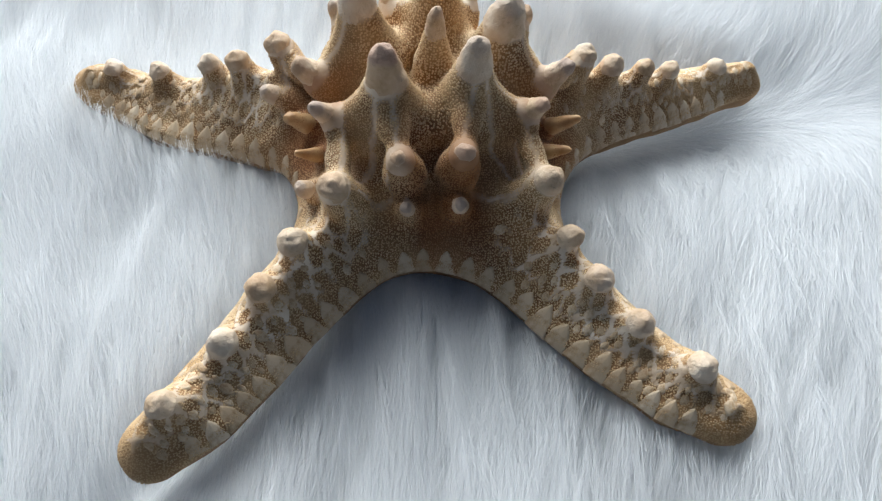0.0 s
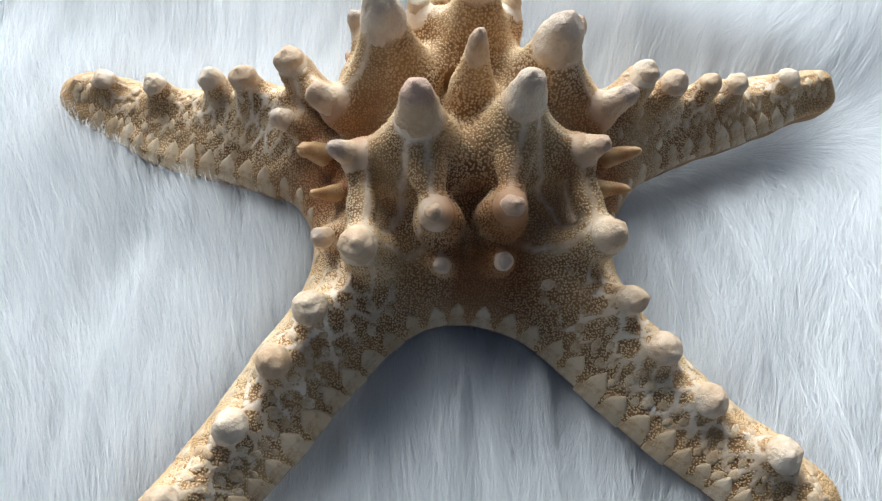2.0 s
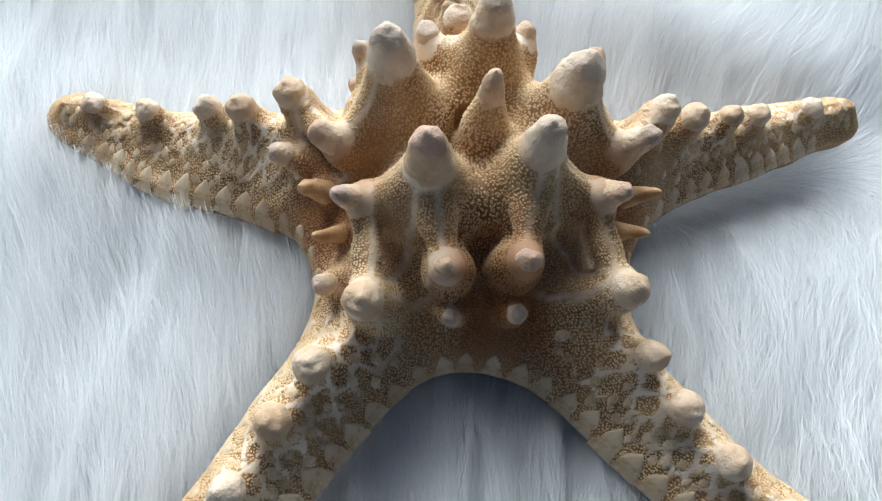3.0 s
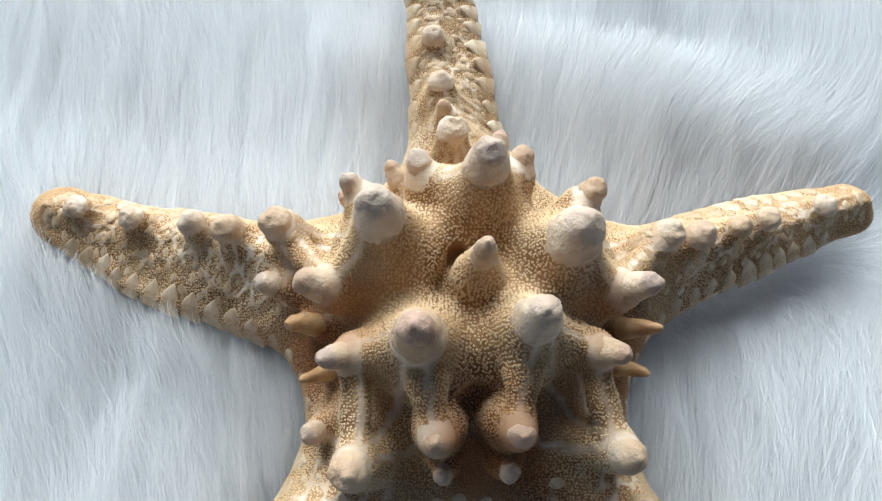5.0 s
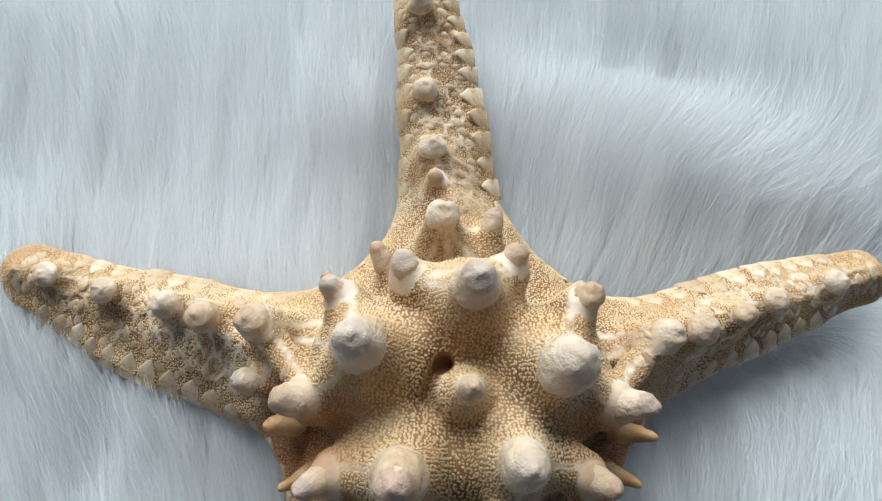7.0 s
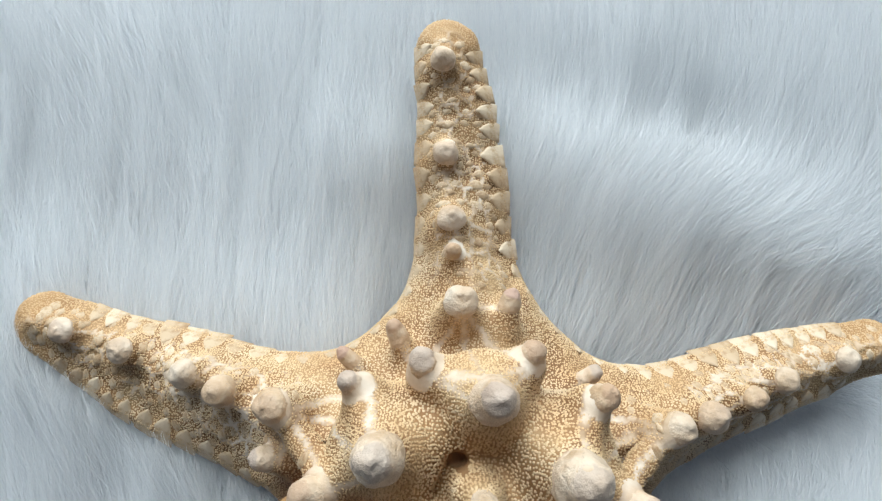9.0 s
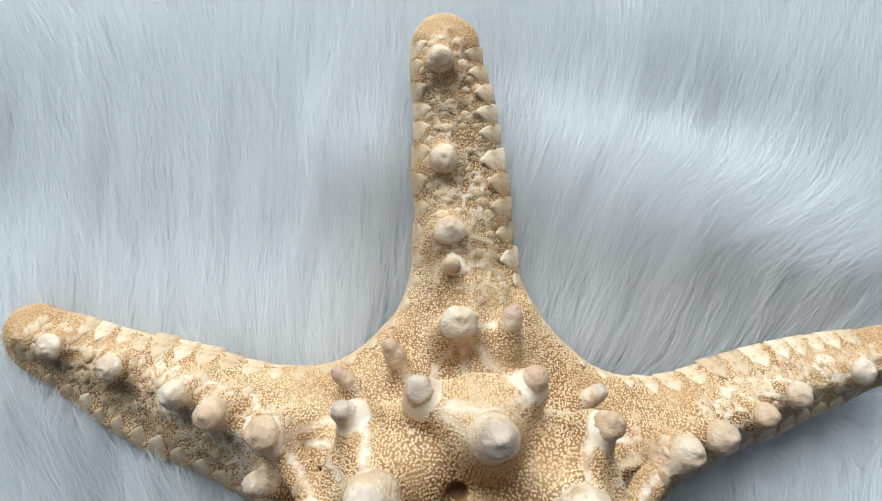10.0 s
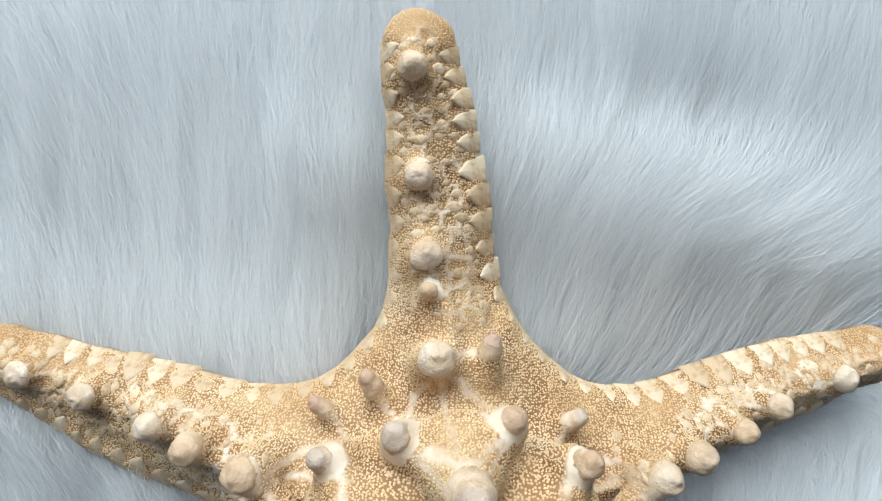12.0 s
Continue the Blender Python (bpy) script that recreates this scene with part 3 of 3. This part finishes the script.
gv, gf = scatter_grains(bv, bf, bare_places(bv), 17)
grain_mesh = mesh_from("granulation", gv / 100, gf)
grain_mesh.attributes.new("rust_shade", "FLOAT", "POINT").data.foreach_set("value", rust_shade_places(gv).astype(np.float32))
tagged(part("granulation", grain_mesh, GRAIN, starfish, "fine cream grains of the skin"), kind="stuff")


def spine_mesh(length, rb, rt, seed, start):
    """A turned, uneven cone with a blunt worn tip; its foot is at the origin, z along it. In metres."""
    rnd = random.Random(seed)
    bm = bmesh.new()
    sides, rings = 22, 16
    prof = []
    full = length + 0.3
    for i in range(rings):
        q = 1 - (1 - i / (rings - 1)) ** 1.5
        u = start + (1 - start) * q
        r = spine_radius(min(u, 0.995), length, rb, rt) * (0.84 + 0.19 * min(1.0, q / 0.3))
        prof.append(((u - start) * full, r))
    ph = rnd.uniform(0, 6)
    rows = []
    for z, r in prof:
        row = []
        for k in range(sides):
            a = 2 * math.pi * k / sides
            p = Vector((r * math.cos(a), r * math.sin(a), z))
            d = 1 + 0.13 * noise.noise(p * 3.1 + Vector((seed * 3.7, ph, 0))) + (0.08 + 0.1 * (z / full) ** 2) * noise.noise(p * 9 + Vector((ph, seed, 0)))
            row.append(bm.verts.new((p.x * d / 100, p.y * d / 100, (z + 0.06 * noise.noise(p * 5 + Vector((0, seed, ph)))) / 100)))
        rows.append(row)
    for a, b in zip(rows, rows[1:]):
        for k in range(sides):
            bm.faces.new((a[k], a[(k + 1) % sides], b[(k + 1) % sides], b[k]))
    cap = bm.verts.new((0, 0, prof[-1][0] / 100 + 0.0001))
    for k in range(sides):
        bm.faces.new((rows[-1][k], rows[-1][(k + 1) % sides], cap))
    me = bpy.data.meshes.new("spine")
    for face in bm.faces:
        face.smooth = True
    bm.to_mesh(me)
    bm.free()
    return me


for i, (tip, way, length, rb, rt) in enumerate(SPINES):
    start = bare_from(i)
    foot = tip - way * (length + 0.3) * (1 - start)
    ob = part("spine", spine_mesh(length, rb, rt, i + 1, start), AMBER if i in THORNS else SPINE if i < len(DISC_SPINES) else KNOB, starfish, "small amber thorn" if i in THORNS else "")
    ob.matrix_basis = Matrix.Translation(foot / 100) @ way.to_track_quat("Z", "Y").to_matrix().to_4x4()

# ---- pale plates: along the edges of the arms and in rows over their backs ----
RND = random.Random(11)


def plate_mesh(kind, seed):
    """A low rounded pad about one unit across, on the xy plane, y to its pointed end."""
    rnd = random.Random(seed)
    n = 14
    out = []
    for k in range(n):
        if kind == "edge":  # broad foot, pointed top
            q = k if k < n // 2 else n - 1 - k
            y = -0.45 + 1.05 * q / (n // 2 - 1)
            x = 0.5 * (1 - max(0.0, (y - 0.0) / 0.62) ** 1.3) * (1 if k < n // 2 else -1)
            x, y = x * rnd.uniform(0.93, 1.05), y * rnd.uniform(0.95, 1.05)
        else:  # a lozenge that lies across the arm
            a = 2 * math.pi * k / n
            r = 0.5 / (abs(math.cos(a)) ** 1.4 + (abs(math.sin(a)) / 0.62) ** 1.4) ** (1 / 1.4) * rnd.uniform(0.9, 1.1)
            x, y = r * math.cos(a), r * math.sin(a)
        out.append((x, y))
    bm = bmesh.new()
    rings = [[bm.verts.new((x * s / 100, y * s / 100, z / 100)) for x, y in out] for s, z in ((1.0, -0.14), (0.94, 0.02), (0.72, 0.13))]
    top = bm.verts.new((0, 0, 0.17 / 100))
    for a, b in zip(rings, rings[1:]):
        for k in range(n):
            bm.faces.new((a[k], a[(k + 1) % n], b[(k + 1) % n], b[k]))
    for k in range(n):
        bm.faces.new((rings[-1][k], rings[-1][(k + 1) % n], top))
    for face in bm.faces:
        face.smooth = True
    me = bpy.data.meshes.new(kind + "_plate")
    bm.to_mesh(me)
    bm.free()
    me.materials.append(PLATE)
    return me


EDGE_PLATES = [plate_mesh("edge", s) for s in (1, 2, 3)]
BACK_PLATES = [plate_mesh("back", s) for s in (4, 5, 6, 7)]


BODY_N = np.zeros_like(bv)
for k in range(4):
    np.add.at(BODY_N, bf[:, k], np.cross(bv[bf[:, 2]] - bv[bf[:, 0]], bv[bf[:, 3]] - bv[bf[:, 1]]))


def on_body(x, y, z):
    """The body's surface nearest to a place, and the way out of it there, smoothed over two millimetres."""
    here = np.flatnonzero((np.abs(bv[:, 0] - x) < 0.5) & (np.abs(bv[:, 1] - y) < 0.5) & (np.abs(bv[:, 2] - z) < 1.2))
    d = np.linalg.norm(bv[here] - np.array((x, y, z)), axis=1)
    p = bv[here[d.argmin()]]
    n = BODY_N[here][np.linalg.norm(bv[here] - p, axis=1) < 0.22].sum(0)
    return Vector(p), Vector(n).normalized()


def seat(name, me, place, up_dir, size, flat=1.0, sink=0.0):
    """Lays a plate on the body nearest to a place, its pointed end towards up_dir."""
    p, n = on_body(*place)
    t = Vector(up_dir)
    t = (t - n * t.dot(n)).normalized()
    s = t.cross(n)
    ob = part(name, me, PLATE, starfish)
    ob.matrix_basis = Matrix.Translation((p - n * sink) / 100) @ Matrix((s, t, n)).transposed().to_4x4() @ Matrix.Diagonal((size[0], size[1], flat, 1))
    return ob


def outline(line, side, s):
    """From a place on the ridge out to the edge of the arm: the place, and the way back in."""
    k = min(int(s), len(line) - 2)
    u = s - k
    (ax, ay), (bx, by) = line[k], line[k + 1]
    px, py = ax + (bx - ax) * u, ay + (by - ay) * u
    d = math.hypot(bx - ax, by - ay)
    ox, oy = -(by - ay) / d * side, (bx - ax) / d * side
    w = 0.4
    while w < 3.2 and lookup(OUT, px + ox * w, py + oy * w) < -0.1:
        w += 0.03
    return px + ox * w, py + oy * w, (-ox, -oy), px, py, w


def edge_line(level):
    """The closed line that far outside the outline, as points 0.02 apart with the way inwards."""
    x, y = CX, CY - 3.0
    while lookup(OUT, x, y) < level:
        y -= 0.01
    points, turned = [], 0.0
    for _ in range(9000):
        gxx, gyy = -float(lookup(OUTX, x, y)), -float(lookup(OUTY, x, y))
        g = math.hypot(gxx, gyy) + 1e-6
        nx, ny = gxx / g, gyy / g
        x, y = x + ny * 0.02, y - nx * 0.02
        for _ in range(3):
            e = level - float(lookup(OUT, x, y))
            x, y = x - nx * max(-0.03, min(0.03, e / g)), y - ny * max(-0.03, min(0.03, e / g))
        points.append((x, y, nx, ny))
        if len(points) > 500 and math.hypot(x - points[0][0], y - points[0][1]) < 0.03:
            break
    return points


OUTX, OUTY = np.gradient(OUT, STEP)
last = None
for x, y, nx, ny in edge_line(-0.06):
    r = math.hypot(x - CX, y - CY)
    wide = 0.52 if r < 7 else 0.42
    if r < 8.7 and (last is None or math.hypot(x - last[0], y - last[1]) > wide * 0.95):
        last = (x, y)
        k = RND.uniform(0.95, 1.08)
        z = float(lookup(LOW, x, y)) + 0.16
        seat("edge_plate", RND.choice(EDGE_PLATES), (x + nx * 0.1, y + ny * 0.1, z), (nx, ny, 1.2), (wide * k, wide * RND.uniform(1.15, 1.4)), 0.2, 0.022)

for line in ARMS.values():
    lens = [math.hypot(b[0] - a[0], b[1] - a[1]) for a, b in zip(line, line[1:])]
    for side in (1, -1):
        # rows over the back, beside the knobs
        s, turn = 1.2, 0
        while s < len(line) - 0.85:
            x, y, back, px, py, w = outline(line, side, min(s, len(line) - 1.05))
            turn = 1 - turn
            for q in ((0.2, 0.52) if turn else (0.36, 0.7)):
                c = q + RND.uniform(-0.05, 0.05)
                if RND.random() < (0.8 if s > 2.2 else 0.5):
                    qx, qy = px + (x - px) * c + RND.uniform(-0.04, 0.04), py + (y - py) * c + RND.uniform(-0.04, 0.04)
                    k = RND.uniform(0.25, 0.4)
                    seat("back_plate", RND.choice(BACK_PLATES), (qx, qy, float(lookup(TOP, qx, qy))), (back[1] + RND.uniform(-0.35, 0.35), -back[0] + RND.uniform(-0.35, 0.35), 0), (k, k * RND.uniform(0.85, 1.15)), 0.24, 0.02)
            s += 0.22 / lens[min(int(s), len(lens) - 1)]

# ---- the fur ----
fur_rug = tagged(new("fur_rug"), "long-haired white faux fur rug spread flat", "rug", kind="structure")


def pile_top(x, y):
    """Height of the top of the pile, in centimetres: soft mounds, and a tuft that stands up behind the right arm."""
    z = 0.10 + 0.85 * (np.minimum(margin_height(x, y), 1.1) - 0.42) + 0.2 * field(21, 5.0, x, y) + 0.14 * field(22, 2.0, x, y)
    z = z + 1.1 * np.exp(-((x - 3.4) / 3.4) ** 2 - ((y - 7.0) / np.where(y < 7.0, 1.9, 0.5)) ** 2) + 0.9 * np.exp(-((x + 2.9) / 0.9) ** 2 - ((y - 6.2) / 0.5) ** 2) - 0.9 * np.exp(-((x - 4.6) / 3.0) ** 2 - ((y - 8.5) / 0.8) ** 2)
    # pushed up against the front of the left arm
    edge = np.interp(x, [-9.6, -8.0, -6.6, -5.3, -4.3, -3.4], [1.2, 0.45, 0.0, -0.4, -0.8, -1.4])
    z = z + 0.6 * np.exp(-((y - edge + 0.35) / 0.75) ** 2) / (1 + np.exp((x + 4.2) / 0.35)) / (1 + np.exp(-(x + 10.2) / 0.3))
    # locks: long low ridges along the hairs
    w = x + 0.25 * field(24, 1.6, x, y)
    deep = 1 + 0.5 / (1 + np.exp((y + 0.6) / 0.5))
    return z + deep * (0.17 * field(23, 0.42, w, y * 0.12) + 0.1 * field(25, 0.2, w, y * 0.08))


def flow(x, y):
    """Heading of the hairs: forwards before the arms, backwards behind them and on the far side of the front left arm."""
    front = radians(-90) - 0.04 * np.clip(x - 0.3, -8, 9) + 0.10 * field(31, 5.0, x, y)
    rear = radians(92) - 0.035 * np.clip(x, -9, 0) / (1 + np.exp((y - 2.5) / 0.5)) - radians(62) * np.exp(-((x - 6.0) / 3.8) ** 2 - ((y - 4.7) / 1.2) ** 2) + radians(25) * np.exp(-((x + 9) / 3) ** 2 - ((y - 8) / 3) ** 2) + 0.22 * field(32, 4.0, x, y)
    line = np.where(x > 0, 0.2 + 0.3 * x, 1.0 - 0.1 * x)
    w = 1 / (1 + np.exp(-np.clip((y - line) / (0.1 + 0.05 * np.clip(x - 8, 0, 6)), -30, 30)))
    w = np.where((x < -1.9) & (y > -4.0 + 1.55 * (x + 2.2)), 1.0, w)
    return front + (rear - front) * w + 0.10 * field(33, 1.5, x, y) + 0.07 * field(34, 0.5, x, y)


def strands(count, box, seed, wide):
    rnd = np.random.RandomState(seed)
    x = rnd.uniform(box[0], box[2], count)
    y = rnd.uniform(box[1], box[3], count)
    # tufts: neighbours share a heading and lean together
    size = 0.36
    cxi, cyi = np.floor(x / size + 0.35 * field(41, 0.7, x, y)), np.floor(y / size + 0.35 * field(42, 0.7, x, y))
    tuft = np.modf(np.abs(np.sin(cxi * 127.1 + cyi * 311.7) * 43758.5453))[0]
    tx, ty = (cxi + 0.5) * size, (cyi + 0.5) * size
    a = flow(x, y) + (tuft - 0.5) * 0.2 + rnd.normal(0, 0.07, count)
    length = rnd.uniform(2.2, 4.2, count) * (0.85 + 0.3 * tuft)
    lift = rnd.uniform(0.55, 1.08, count) + np.where(y < 0.5, 0.65, 0.12) * (tuft - 0.5)
    bend = rnd.normal(0, 0.14, count)
    k = 4
    pts = np.zeros((count, k, 3))
    pull = rnd.uniform(0.15, 0.45, count) + 0.3 * (y < 0.5)
    for i in range(k):
        u = i / (k - 1)
        h = a + bend * u
        px = x + np.cos(h) * length * u + (tx - x) * pull * u
        py = y + np.sin(h) * length * u + (ty - y) * pull * u
        top = pile_top(px, py)
        rise = 1 - (1 - u) ** 3.2
        z = -1.4 + (top + 1.4) * np.clip(lift * rise, 0, 1.15) - 0.12 * u * u
        near = outline_field(px, py)
        inside = (near < 0.2) & ((np.sin(a) < 0) | (near < -0.12))
        z = np.where(inside, np.minimum(z, margin_height(px, py) - 0.15 - 0.6 * np.clip(0.2 - near, 0, 0.9)), z)
        pts[:, i] = np.stack([px, py, z], 1)
    way = np.gradient(pts, axis=1)
    way /= np.linalg.norm(way, axis=2, keepdims=True) + 1e-9
    tilt = rnd.uniform(-0.9, 0.9, count)
    up = np.stack([np.sin(tilt) * -np.sin(a), np.sin(tilt) * np.cos(a), np.cos(tilt)], 1)[:, None, :]
    side = np.cross(way, up)
    side /= np.linalg.norm(side, axis=2, keepdims=True) + 1e-9
    taper = np.array([0.8, 1.0, 0.8, 0.0])[None, :, None]
    half = side * taper * (wide * rnd.uniform(0.7, 1.3, count))[:, None, None]
    left, right = pts - half, pts + half
    v = np.concatenate([np.stack([left[:, :-1], right[:, :-1]], 2).reshape(count, -1, 3), pts[:, -1:]], 1)
    n = v.shape[1]
    base = (np.arange(count) * n)[:, None]
    tri = []
    for i in range(k - 2):
        q = 2 * i
        tri += [(q, q + 1, q + 3), (q, q + 3, q + 2)]
    tri.append((2 * k - 4, 2 * k - 3, 2 * k - 2))
    tri = np.array(tri)
    f = (base[:, :, None] + tri[None]).reshape(-1, 3)
    return v.reshape(-1, 3), f


backing_n = 61
bx = np.linspace(-32, 32, backing_n)
BX, BY = np.meshgrid(bx, bx, indexing="ij")
bz = -1.3 + 0.5 * (pile_top(BX, BY) - 0.1)
idx = np.arange(backing_n * backing_n).reshape(backing_n, backing_n)
quads = np.stack([idx[:-1, :-1], idx[1:, :-1], idx[1:, 1:], idx[:-1, 1:]], -1).reshape(-1, 4)
part("backing", mesh_from("backing", np.stack([BX, BY, bz], -1).reshape(-1, 3) / 100, quads), BACKING, fur_rug)
v, f = strands(380000, (-15.5, -12.0, 15.5, 13.5), 5, 0.0036)
tagged(part("pile", mesh_from("pile", v / 100, f), FUR, fur_rug, "long white hairs swept in tufts"), kind="stuff")
